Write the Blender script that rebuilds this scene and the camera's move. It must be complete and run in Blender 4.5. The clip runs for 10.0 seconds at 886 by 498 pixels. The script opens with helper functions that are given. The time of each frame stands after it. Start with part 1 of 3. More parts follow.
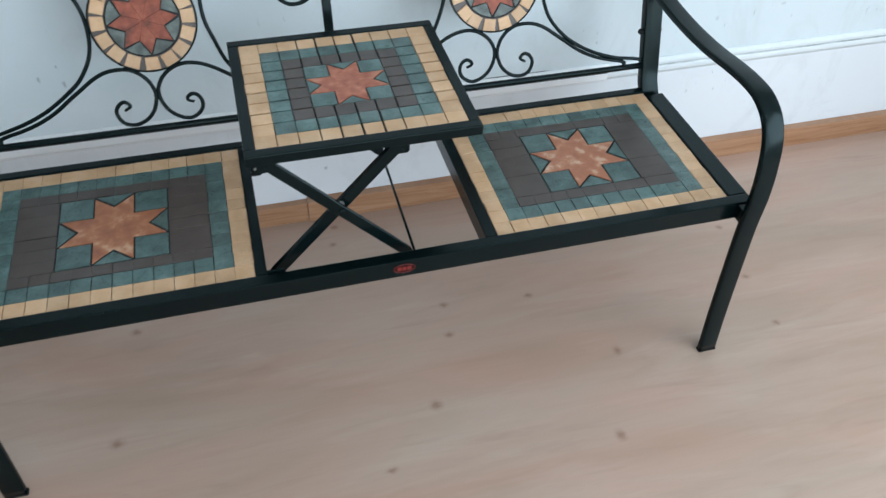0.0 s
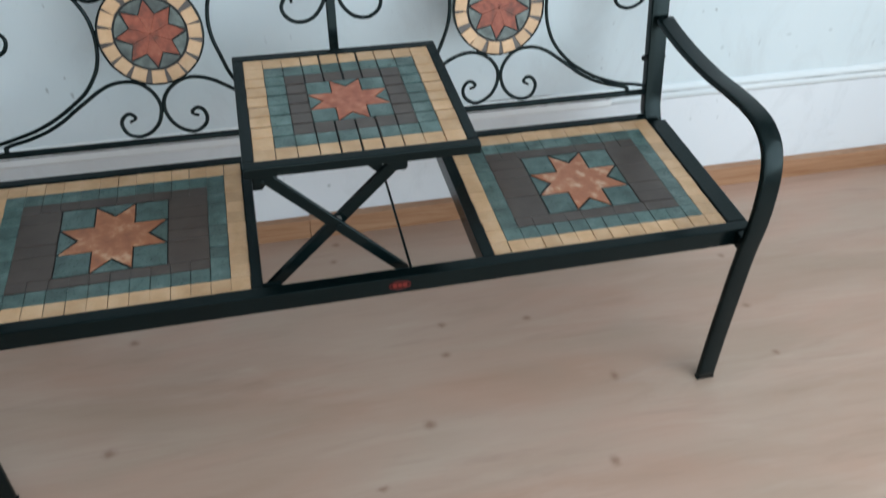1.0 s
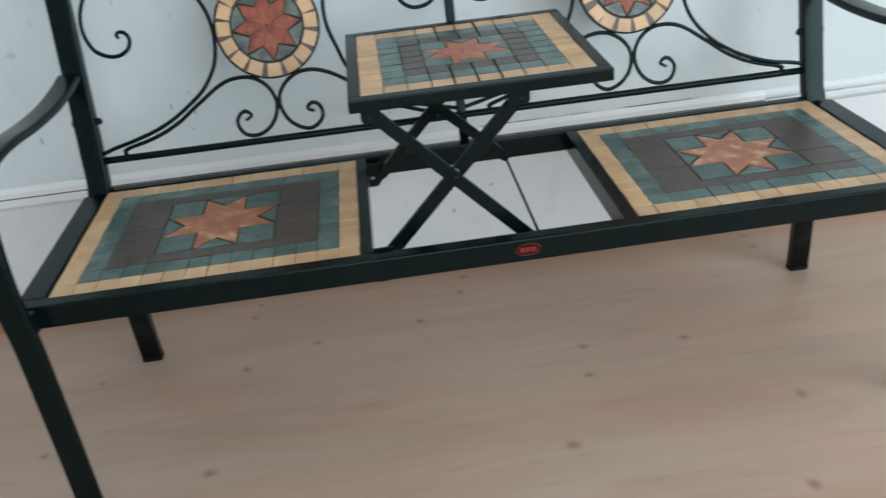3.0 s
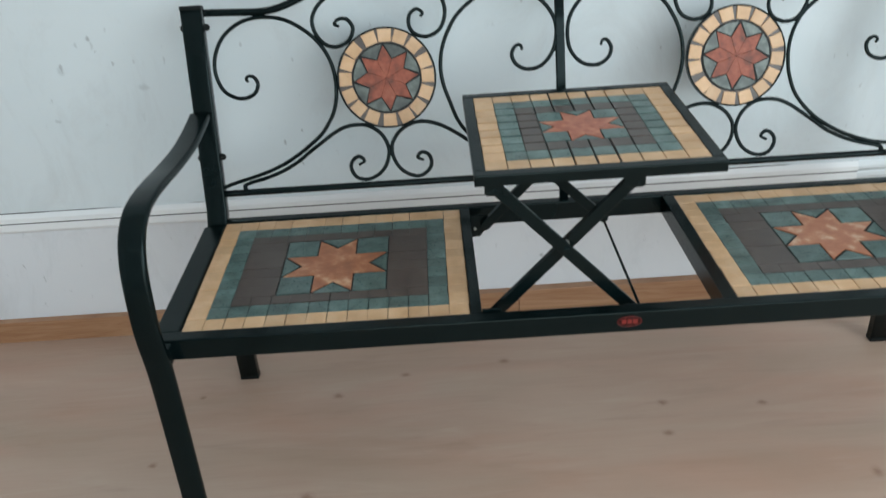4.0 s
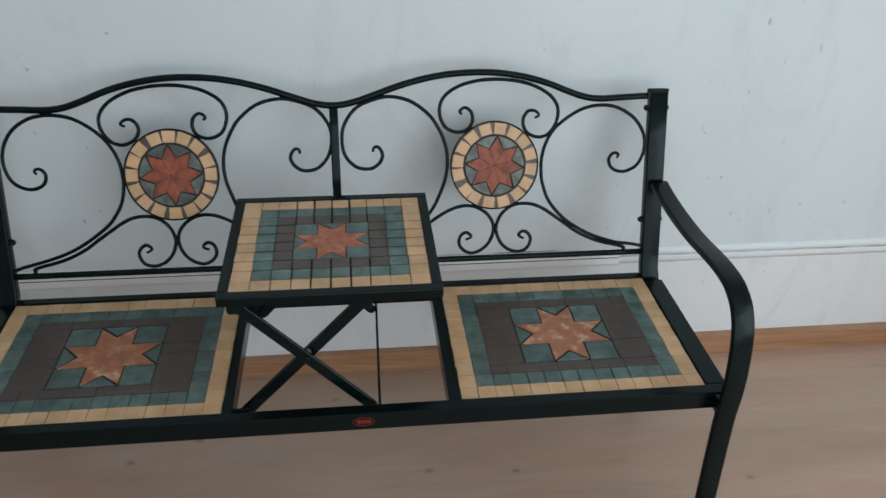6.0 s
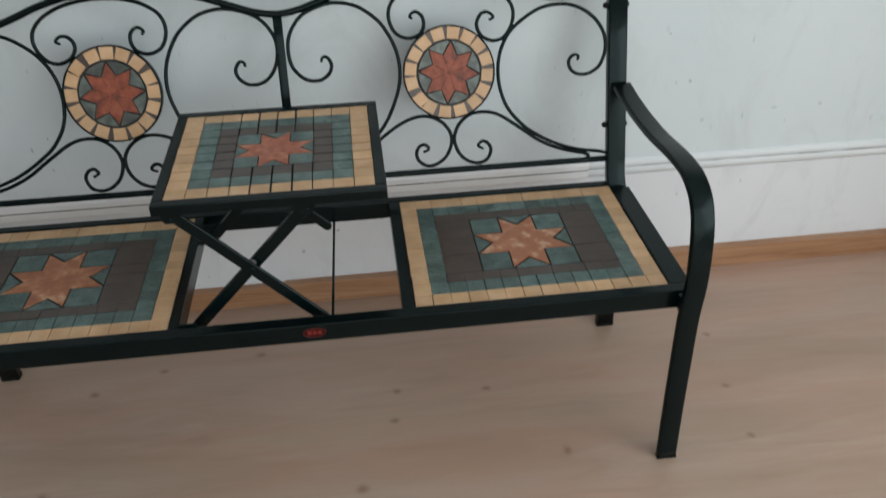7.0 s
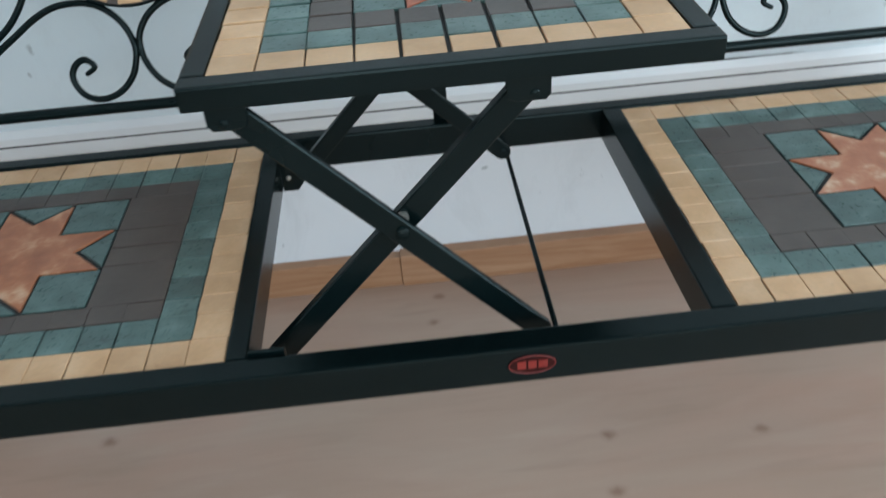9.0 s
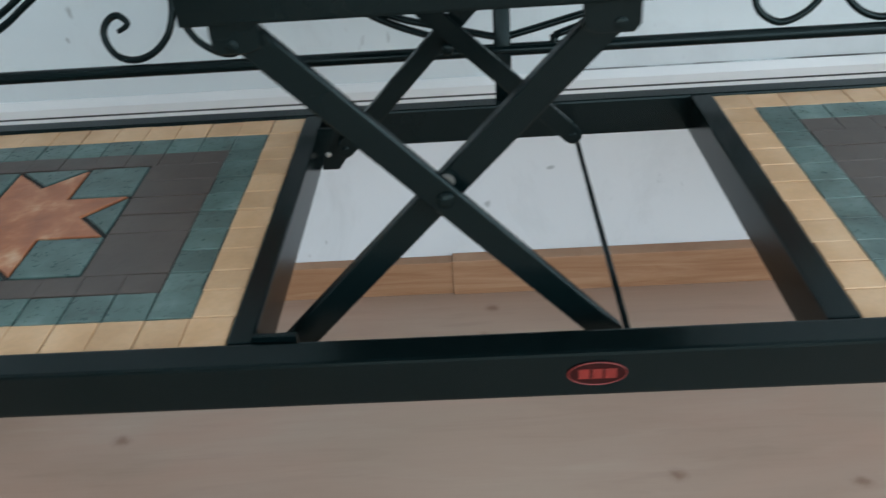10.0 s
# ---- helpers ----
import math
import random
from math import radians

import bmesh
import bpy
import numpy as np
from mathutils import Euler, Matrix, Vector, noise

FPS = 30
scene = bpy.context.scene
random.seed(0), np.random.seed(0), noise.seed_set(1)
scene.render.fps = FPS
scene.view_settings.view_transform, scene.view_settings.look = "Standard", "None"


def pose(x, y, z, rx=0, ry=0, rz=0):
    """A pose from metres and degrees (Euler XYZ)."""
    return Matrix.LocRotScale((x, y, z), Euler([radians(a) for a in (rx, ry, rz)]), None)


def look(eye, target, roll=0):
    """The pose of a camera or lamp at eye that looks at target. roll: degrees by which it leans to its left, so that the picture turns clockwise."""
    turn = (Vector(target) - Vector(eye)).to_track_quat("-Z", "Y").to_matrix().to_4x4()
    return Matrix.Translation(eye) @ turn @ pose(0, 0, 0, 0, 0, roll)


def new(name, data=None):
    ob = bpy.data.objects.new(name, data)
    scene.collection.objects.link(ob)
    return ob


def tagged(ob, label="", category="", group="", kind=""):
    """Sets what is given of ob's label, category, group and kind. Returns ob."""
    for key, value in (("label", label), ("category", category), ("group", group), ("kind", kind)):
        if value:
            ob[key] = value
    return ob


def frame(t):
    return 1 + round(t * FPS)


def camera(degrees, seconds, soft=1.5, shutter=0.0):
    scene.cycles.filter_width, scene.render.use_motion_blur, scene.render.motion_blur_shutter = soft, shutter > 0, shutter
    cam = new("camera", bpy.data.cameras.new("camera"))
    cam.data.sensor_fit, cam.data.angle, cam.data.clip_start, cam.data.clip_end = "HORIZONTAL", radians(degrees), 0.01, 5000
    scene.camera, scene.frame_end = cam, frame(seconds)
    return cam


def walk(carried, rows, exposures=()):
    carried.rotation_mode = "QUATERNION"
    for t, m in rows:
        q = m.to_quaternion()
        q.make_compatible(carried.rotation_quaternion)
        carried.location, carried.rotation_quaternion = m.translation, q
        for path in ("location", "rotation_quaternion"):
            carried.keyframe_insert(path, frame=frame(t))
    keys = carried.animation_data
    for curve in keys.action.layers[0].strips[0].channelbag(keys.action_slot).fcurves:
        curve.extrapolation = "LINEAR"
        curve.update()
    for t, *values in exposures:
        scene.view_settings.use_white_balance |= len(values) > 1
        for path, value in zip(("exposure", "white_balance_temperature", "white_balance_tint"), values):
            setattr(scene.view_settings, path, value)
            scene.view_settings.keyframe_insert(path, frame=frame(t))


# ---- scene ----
cam = camera(57.5, 10.0, soft=1.4, shutter=0.38)
PATH = [
    (0, (-0.202, -1.085, 1.519), (0.21, 0.307, 0.143), 1.8),
    (0.3, (-0.232, -1.123, 1.523), (0.181, 0.27, 0.147), 2.6),
    (0.5, (-0.226, -1.131, 1.524), (0.189, 0.266, 0.155), 2.8),
    (0.8, (-0.203, -1.118, 1.519), (0.207, 0.29, 0.16), 2.9),
    (1, (-0.178, -1.105, 1.509), (0.218, 0.337, 0.181), 2.6),
    (1.2, (-0.158, -1.084, 1.489), (0.231, 0.423, 0.234), 2.2),
    (1.5, (-0.091, -1.059, 1.393), (0.258, 0.474, 0.157), 1.0),
    (1.7, (-0.053, -1.052, 1.293), (0.27, 0.481, 0.049), -0.2),
    (1.8, (-0.051, -1.047, 1.248), (0.265, 0.475, -0.011), -1.0),
    (2, (-0.052, -1.068, 1.164), (0.237, 0.478, -0.072), -2.7),
    (2.2, (-0.069, -1.09, 1.105), (0.195, 0.48, -0.106), -3.4),
    (2.5, (-0.106, -1.121, 1.082), (0.125, 0.536, -0.013), -4.5),
    (2.7, (-0.133, -1.139, 1.078), (0.07, 0.567, 0.054), -4.9),
    (2.8, (-0.142, -1.147, 1.081), (0.031, 0.577, 0.084), -5.3),
    (3, (-0.17, -1.159, 1.092), (-0.065, 0.579, 0.108), -6.2),
    (3.2, (-0.194, -1.16, 1.095), (-0.14, 0.583, 0.115), -6.6),
    (4.3, (-0.286, -1.168, 1.348), (-0.272, 0.566, 0.352), -2.5),
    (4.5, (-0.274, -1.176, 1.417), (-0.205, 0.559, 0.425), -1.1),
    (4.7, (-0.264, -1.176, 1.474), (-0.118, 0.553, 0.479), 0.5),
    (5, (-0.208, -1.187, 1.523), (-0.006, 0.532, 0.522), 1.5),
    (5.5, (-0.073, -1.203, 1.539), (0.134, 0.509, 0.526), 1.5),
    (5.7, (-0.018, -1.206, 1.542), (0.189, 0.502, 0.522), 1.5),
    (6.8, (0.144, -1.22, 1.434), (0.335, 0.461, 0.367), -0.7),
    (7, (0.157, -1.231, 1.404), (0.342, 0.424, 0.297), -1.3),
    (7.2, (0.157, -1.23, 1.383), (0.349, 0.399, 0.239), -1.8),
    (7.5, (0.161, -1.227, 1.361), (0.348, 0.386, 0.193), -2.8),
    (7.7, (0.152, -1.195, 1.341), (0.326, 0.403, 0.151), -3.2),
    (7.8, (0.14, -1.152, 1.334), (0.303, 0.428, 0.119), -3.5),
    (8, (0.099, -1.056, 1.275), (0.26, 0.488, 0.013), -3.2),
    (8.2, (0.032, -0.92, 1.185), (0.175, 0.589, -0.121), -3.2),
    (8.3, (0.008, -0.838, 1.146), (0.155, 0.637, -0.197), -2.4),
    (8.4, (-0.014, -0.757, 1.109), (0.102, 0.694, -0.262), -2.8),
    (8.5, (-0.036, -0.693, 1.073), (0.038, 0.725, -0.336), -4.1),
    (8.7, (-0.058, -0.608, 1.007), (-0.018, 0.852, -0.36), -5.4),
    (8.8, (-0.06, -0.571, 0.983), (-0.013, 0.925, -0.343), -5.6),
    (9, (-0.051, -0.524, 0.936), (0.013, 1.089, -0.246), -4.7),
    (9.2, (-0.023, -0.489, 0.894), (0.023, 1.148, -0.256), -4.7),
    (9.5, (0.009, -0.462, 0.855), (0.014, 1.192, -0.27), -4.0),
    (9.7, (0.002, -0.448, 0.838), (-0.024, 1.213, -0.276), -4.2),
    (10, (-0.042, -0.442, 0.823), (-0.124, 1.22, -0.286), -4.3),
]
EXPOSURES = [(0.0, -0.12, 5850, 4), (0.5, -0.27, 5950, 5.5), (1.0, -0.30, 6050, 4.5), (1.5, -0.33, 6050, 4), (2.0, -0.31, 6350, 5), (3.0, -0.26, 6300, 4.5),
             (4.5, -0.25, 6400, 5), (5.0, -0.40, 6450, 6), (5.5, -0.66, 6450, 7), (6.5, -0.83, 6550, 7), (7.0, -0.76, 6750, 8.5),
             (7.5, -0.76, 6800, 7.5), (7.7, -0.67, 6750, 7.2), (8.0, -0.47, 6650, 6.5), (8.5, -0.26, 6500, 5.5), (9.0, -0.09, 5950, 3.5), (10.0, -0.12, 6000, 3)]
walk(cam, [(t, look(eye, target, roll)) for t, eye, target, roll in PATH], EXPOSURES)

# ---- daylight: an overcast sky and two assumed, unseen windows with added lamps ----
ROOM_L, ROOM_R, ROOM_B, WALL_Y, ROOM_H = -2.3, 2.30, -2.9, 0.676, 2.75
WIN_B = (-0.8, 2.2, 0.15, 2.6)     # assumed tall window behind: x0, x1, z0, z1
WIN_R = (-2.75, -0.7, 0.55, 2.55)    # assumed window at the side: y0, y1, z0, z1

world = bpy.data.worlds.new("sky")
scene.world = world
world.use_nodes = True
wn = world.node_tree
sky = wn.nodes.new("ShaderNodeTexSky")
sky.sky_type, sky.sun_disc = "NISHITA", False
sky.sun_elevation, sky.sun_rotation = radians(38), radians(200)
wn.links.new(sky.outputs[0], wn.nodes["Background"].inputs[0])
wn.nodes["Background"].inputs[1].default_value = 0.1


def window_light(name, m, sx, sy, watts, colour):
    lamp = bpy.data.lights.new(name, "AREA")
    lamp.shape, lamp.size, lamp.size_y, lamp.energy, lamp.color = "RECTANGLE", sx, sy, watts, colour
    ob = new(name, lamp)
    ob.matrix_world = m
    return ob


# area lamps added just inside the unseen openings, sized to soften the shading
window_light("assumed_window_light_back", look((WIN_B[0] / 2 + WIN_B[1] / 2, ROOM_B + 0.05, 1.38), (WIN_B[0] / 2 + WIN_B[1] / 2, 0, 1.1)), 2.9, 2.35, 52, (0.93, 0.97, 1.0))
window_light("assumed_window_light_side", look((ROOM_R - 0.05, -1.72, 1.55), (0, -1.2, 1.3)), 2.0, 1.9, 70, (0.9, 0.96, 1.0))


# ---- materials ----
def material(name, rough=0.5, metal=0.0):
    m = bpy.data.materials.new(name)
    m.use_nodes = True
    b = m.node_tree.nodes["Principled BSDF"]
    b.inputs["Roughness"].default_value, b.inputs["Metallic"].default_value = rough, metal
    return m, m.node_tree, b


def node(t, kind, **inputs):
    n = t.nodes.new(kind)
    for key, value in inputs.items():
        n.inputs[key].default_value = value
    return n


def ramp(t, fac, stops):
    r = t.nodes.new("ShaderNodeValToRGB")
    while len(r.color_ramp.elements) < len(stops):
        r.color_ramp.elements.new(0.5)
    for e, (p, c) in zip(r.color_ramp.elements, stops):
        e.position, e.color = p, (*c, 1) if len(c) == 3 else c
    t.links.new(fac, r.inputs[0])
    return r.outputs[0]


def noise_of(t, scale, detail=4, rough=0.55, stretch=None, distort=0.0):
    g = t.nodes.new("ShaderNodeNewGeometry")
    src = g.outputs["Position"]
    if stretch:
        mp = t.nodes.new("ShaderNodeMapping")
        mp.inputs["Scale"].default_value = stretch
        t.links.new(src, mp.inputs[0])
        src = mp.outputs[0]
    n = node(t, "ShaderNodeTexNoise", Scale=scale, Detail=detail, Roughness=rough, Distortion=distort)
    t.links.new(src, n.inputs["Vector"])
    return n.outputs["Fac"]


def mixed(t, fac, a, b, mode="MIX"):
    m = t.nodes.new("ShaderNodeMix")
    m.data_type, m.blend_type = "RGBA", mode
    for sock, v in ((m.inputs[0], fac), (m.inputs[6], a), (m.inputs[7], b)):
        if isinstance(v, (int, float)):
            sock.default_value = v
        elif isinstance(v, tuple):
            sock.default_value = (*v, 1)
        else:
            t.links.new(v, sock)
    return m.outputs[2]


def math_of(t, op, a, b=0.0):
    m = t.nodes.new("ShaderNodeMath")
    m.operation = op
    for sock, v in zip(m.inputs, (a, b)):
        if isinstance(v, (int, float)):
            sock.default_value = v
        else:
            t.links.new(v, sock)
    return m.outputs[0]


def bump(t, b, height, strength, distance):
    n = node(t, "ShaderNodeBump", Strength=strength, Distance=distance)
    t.links.new(height, n.inputs["Height"])
    t.links.new(n.outputs[0], b.inputs["Normal"])


BLACK = (0, 0, 0)
WHITE = (1, 1, 1)


def glazed(name, stops, scale, rough, spread, relief=0.25, spots_at=0.0, spot=(0.03, 0.04, 0.04), gloss=0.75):
    """Fired tile: cloudy colour at two scales, dark burnt flecks, a tone of its own for each piece."""
    m, t, b = material(name, rough)
    b.inputs["Specular IOR Level"].default_value = gloss
    cloud = ramp(t, noise_of(t, scale, 3, 0.5, distort=0.1), stops)
    grain = noise_of(t, scale * 9, 3, 0.7)
    if spots_at:
        fleck = ramp(t, noise_of(t, scale * 1.7, 4, 0.65), [(spots_at, BLACK), (spots_at + 0.10, (0.7, 0.7, 0.7))])
        cloud = mixed(t, fleck, cloud, spot)
    info = t.nodes.new("ShaderNodeObjectInfo")
    tone = math_of(t, "ADD", math_of(t, "MULTIPLY", info.outputs["Random"], 2 * spread), 1 - spread)
    tone = math_of(t, "MULTIPLY", tone, math_of(t, "ADD", math_of(t, "MULTIPLY", grain, 0.30), 0.85))
    rgb = t.nodes.new("ShaderNodeCombineColor")
    for k in range(3):
        t.links.new(tone, rgb.inputs[k])
    t.links.new(mixed(t, 1.0, cloud, rgb.outputs[0], "MULTIPLY"), b.inputs["Base Color"])
    r = math_of(t, "ADD", math_of(t, "MULTIPLY", grain, 0.2), rough - 0.1)
    t.links.new(r, b.inputs["Roughness"])
    bump(t, b, noise_of(t, scale * 4, 4), relief, 0.001)
    return m


CREAM = glazed("cream_tile", [(0.3, (0.510, 0.304, 0.152)), (0.5, (0.578, 0.358, 0.190)), (0.7, (0.632, 0.416, 0.240))], 24, 0.42, 0.10, 0.25, 0.66, (0.37, 0.210, 0.10))
GREEN = glazed("green_tile", [(0.30, (0.041, 0.075, 0.068)), (0.45, (0.063, 0.111, 0.101)), (0.58, (0.083, 0.139, 0.128)), (0.72, (0.128, 0.191, 0.176))], 28, 0.30, 0.20, 0.3, 0.60, (0.026, 0.048, 0.043))
BROWN = glazed("brown_tile", [(0.3, (0.050, 0.034, 0.027)), (0.6, (0.065, 0.047, 0.038)), (0.85, (0.083, 0.063, 0.053))], 26, 0.38, 0.05)
ORANGE = glazed("orange_tile", [(0.28, (0.24, 0.074, 0.028)), (0.50, (0.335, 0.116, 0.046)), (0.60, (0.40, 0.165, 0.076)), (0.68, (0.50, 0.28, 0.16)), (0.82, (0.60, 0.41, 0.28))], 38, 0.36, 0.05, 0.3)
PALE_ORANGE = glazed("pale_orange_tile", [(0.28, (0.31, 0.100, 0.042)), (0.50, (0.39, 0.142, 0.066)), (0.58, (0.44, 0.19, 0.098)), (0.65, (0.54, 0.33, 0.21)), (0.80, (0.64, 0.46, 0.34))], 40, 0.36, 0.05, 0.3)
RUST = glazed("rust_tile", [(0.3, (0.26, 0.066, 0.034)), (0.5, (0.37, 0.117, 0.064)), (0.66, (0.44, 0.17, 0.098)), (0.85, (0.52, 0.27, 0.18))], 52, 0.38, 0.08, gloss=0.5)
RED = glazed("red_tile", [(0.26, (0.11, 0.040, 0.026)), (0.42, (0.21, 0.053, 0.029)), (0.55, (0.275, 0.070, 0.037)), (0.70, (0.33, 0.100, 0.055)), (0.85, (0.41, 0.17, 0.11))], 56, 0.46, 0.10, gloss=0.45)
DARK_GREEN = glazed("dark_green_tile", [(0.3, (0.040, 0.054, 0.048)), (0.47, (0.070, 0.090, 0.080)), (0.58, (0.108, 0.132, 0.118)), (0.75, (0.17, 0.20, 0.18))], 44, 0.42, 0.35)

GROUT, gt, gb = material("dark_grout", 0.85)
gt.links.new(ramp(gt, noise_of(gt, 60), [(0.3, (0.010, 0.012, 0.012)), (0.7, (0.03, 0.032, 0.032))]), gb.inputs["Base Color"])
bump(gt, gb, noise_of(gt, 300), 0.4, 0.0006)

STEEL, st, sb = material("black_powder_coat", 0.36)
sb.inputs["Specular IOR Level"].default_value = 0.19
sb.inputs["Specular Tint"].default_value = (0.80, 1.0, 1.0, 1)
st.links.new(ramp(st, noise_of(st, 7, 5), [(0.3, (0.0016, 0.0046, 0.0050)), (0.7, (0.0028, 0.0068, 0.0074))]), sb.inputs["Base Color"])
st.links.new(math_of(st, "ADD", math_of(st, "MULTIPLY", noise_of(st, 14, 3), 0.05), 0.20), sb.inputs["Roughness"])
bump(st, sb, noise_of(st, 700, 2), 0.04, 0.0003)

PLASTIC, pt, pb = material("black_plastic", 0.5)
pb.inputs["Specular IOR Level"].default_value = 0.15
pt.links.new(ramp(pt, noise_of(pt, 120), [(0.3, (0.004, 0.006, 0.006)), (0.7, (0.008, 0.010, 0.010))]), pb.inputs["Base Color"])
ZINC, zt, zb = material("zinc_spacer", 0.4, 0.7)
zt.links.new(ramp(zt, noise_of(zt, 200), [(0.3, (0.35, 0.34, 0.31)), (0.7, (0.55, 0.54, 0.5))]), zb.inputs["Base Color"])
BADGE_RED, bt, bb = material("badge_red", 0.4)
bt.links.new(ramp(bt, noise_of(bt, 300), [(0.3, (0.15, 0.012, 0.009)), (0.7, (0.23, 0.018, 0.013))]), bb.inputs["Base Color"])
BADGE_DARK, bt, bb = material("badge_dark_red", 0.4)
bb.inputs["Specular IOR Level"].default_value = 0.12
bt.links.new(ramp(bt, noise_of(bt, 300), [(0.3, (0.020, 0.004, 0.004)), (0.7, (0.034, 0.006, 0.006))]), bb.inputs["Base Color"])


def spots(t, places, axes):
    """Nearest of a few marks, as a distance in each mark's own radius."""
    g = t.nodes.new("ShaderNodeNewGeometry")
    wob = node(t, "ShaderNodeTexNoise", Scale=90.0, Detail=2.0)
    t.links.new(g.outputs["Position"], wob.inputs["Vector"])
    shift = t.nodes.new("ShaderNodeVectorMath")
    shift.operation = "MULTIPLY_ADD"
    t.links.new(wob.outputs["Color"], shift.inputs[0])
    shift.inputs[1].default_value = (0.010, 0.010, 0.010)
    t.links.new(g.outputs["Position"], shift.inputs[2])
    least = 99.0
    for u, v, ru, rv in places:
        at, size = [0, 0, 0], [0, 0, 0]
        at[axes[0]], at[axes[1]] = u + 0.005, v + 0.005
        size[axes[0]], size[axes[1]] = 1 / ru, 1 / rv
        sub = t.nodes.new("ShaderNodeVectorMath")
        sub.operation = "SUBTRACT"
        t.links.new(shift.outputs[0], sub.inputs[0])
        sub.inputs[1].default_value = at
        mul = t.nodes.new("ShaderNodeVectorMath")
        mul.operation = "MULTIPLY"
        t.links.new(sub.outputs[0], mul.inputs[0])
        mul.inputs[1].default_value = size
        ln = t.nodes.new("ShaderNodeVectorMath")
        ln.operation = "LENGTH"
        t.links.new(mul.outputs[0], ln.inputs[0])
        least = math_of(t, "MINIMUM", ln.outputs["Value"], least)
    return least


# laminate with pale pine grain along the wall and a few knots
FLOOR, ft, fb = material("pale_pine_laminate", 0.42)
broad = ramp(ft, noise_of(ft, 1.0, 4, 0.55, (0.9, 5.5, 1), 0.6),
             [(0.25, (0.390, 0.263, 0.192)), (0.45, (0.441, 0.309, 0.235)), (0.6, (0.471, 0.339, 0.265)), (0.78, (0.515, 0.381, 0.307))])
fine = ramp(ft, noise_of(ft, 3.0, 7, 0.65, (2.2, 42, 1), 1.2), [(0.3, (0.975, 0.97, 0.967)), (0.5, (1, 1, 1)), (0.72, (1.015, 1.015, 1.015))])
streak = ramp(ft, noise_of(ft, 2.6, 4, 0.55, (0.9, 6.0, 1), 1.2), [(0.52, BLACK), (0.64, (0.10, 0.10, 0.10)), (0.78, (0.26, 0.26, 0.26))])
dusk = ramp(ft, noise_of(ft, 3.1, 4, 0.6, (0.8, 6.5, 2.7), 1.3), [(0.55, BLACK), (0.72, (0.30, 0.30, 0.30))])
wood = mixed(ft, 1.0, broad, fine, "MULTIPLY")
tint = ramp(ft, noise_of(ft, 2.2, 3, 0.5, (0.8, 2.6, 1), 0.5), [(0.32, (1.05, 0.975, 0.955)), (0.5, (1, 1, 1)), (0.68, (0.965, 1.01, 1.01))])
wood = mixed(ft, 1.0, wood, tint, "MULTIPLY")
wood = mixed(ft, dusk, wood, (0.33, 0.222, 0.165))
wood = mixed(ft, streak, wood, (0.585, 0.475, 0.405))
KNOTS = [(-0.94, 0.15, 0.010, 0.008), (-0.88, 0.37, 0.008, 0.006), (-0.59, 0.03, 0.015, 0.012), (-0.55, 0.345, 0.013, 0.010),
         (-0.55, 0.555, 0.010, 0.008), (-0.54, 0.61, 0.009, 0.007), (-0.39, 0.41, 0.012, 0.008),
         (-0.145, 0.44, 0.013, 0.009), (-0.035, 0.54, 0.010, 0.008), (-0.02, 0.61, 0.011, 0.009),
         (-0.03, -0.18, 0.013, 0.007), (0.103, -0.042, 0.014, 0.013), (0.187, 0.152, 0.013, 0.009), (0.20, 0.25, 0.011, 0.010),
         (0.42, 0.23, 0.012, 0.008), (0.478, -0.22, 0.012, 0.014), (0.57, 0.005, 0.011, 0.014), (0.73, 0.56, 0.011, 0.008)]
KNOTS += [(0.73, 0.62, 0.009, 0.007), (1.0, -0.01, 0.010, 0.008), (1.01, 0.155, 0.012, 0.009), (1.04, 0.35, 0.011, 0.008)]
near = spots(ft, KNOTS, (0, 1))
wood = mixed(ft, ramp(ft, math_of(ft, "DIVIDE", near, 3.0), [(0.0, (0.62, 0.62, 0.62)), (0.14, (0.52, 0.52, 0.52)), (0.22, (0.36, 0.36, 0.36)), (0.30, (0.16, 0.16, 0.16)), (0.5, BLACK)]),
             wood, (0.19, 0.088, 0.055))
ft.links.new(wood, fb.inputs["Base Color"])
ft.links.new(math_of(ft, "ADD", math_of(ft, "MULTIPLY", noise_of(ft, 9, 4), 0.2), 0.36), fb.inputs["Roughness"])
bump(ft, fb, noise_of(ft, 3.0, 7, 0.65, (2.2, 42, 1), 1.2), 0.06, 0.002)

# painted plaster with scuffs
WALL, wt, wb = material("white_wall_paint", 0.6)
tone = ramp(wt, noise_of(wt, 1.3, 5), [(0.3, (0.645, 0.72, 0.75)), (0.7, (0.725, 0.785, 0.81))])
smear = ramp(wt, noise_of(wt, 6, 6, 0.7, (1, 1, 0.5), 0.8), [(0.52, BLACK), (0.72, (0.30, 0.30, 0.30))])
geo = wt.nodes.new("ShaderNodeNewGeometry")
xyz = wt.nodes.new("ShaderNodeSeparateXYZ")
wt.links.new(geo.outputs["Position"], xyz.inputs[0])
low_tone = ramp(wt, noise_of(wt, 1.7, 5), [(0.3, (0.735, 0.765, 0.800)), (0.7, (0.785, 0.805, 0.830))])
tone = mixed(wt, math_of(wt, "LESS_THAN", xyz.outputs["Z"], 0.33), tone, low_tone)      # paler and less green below the moulding
tone = mixed(wt, smear, tone, (0.50, 0.52, 0.53))
speck = ramp(wt, noise_of(wt, 34, 3, 0.5, (1.6, 1, 0.7)), [(0.672, BLACK), (0.72, (0.5, 0.5, 0.5))])
speck = mixed(wt, 1.0, speck, ramp(wt, noise_of(wt, 3.1, 2), [(0.45, BLACK), (0.62, WHITE)]), "MULTIPLY")
tone = mixed(wt, speck, tone, (0.30, 0.32, 0.33))
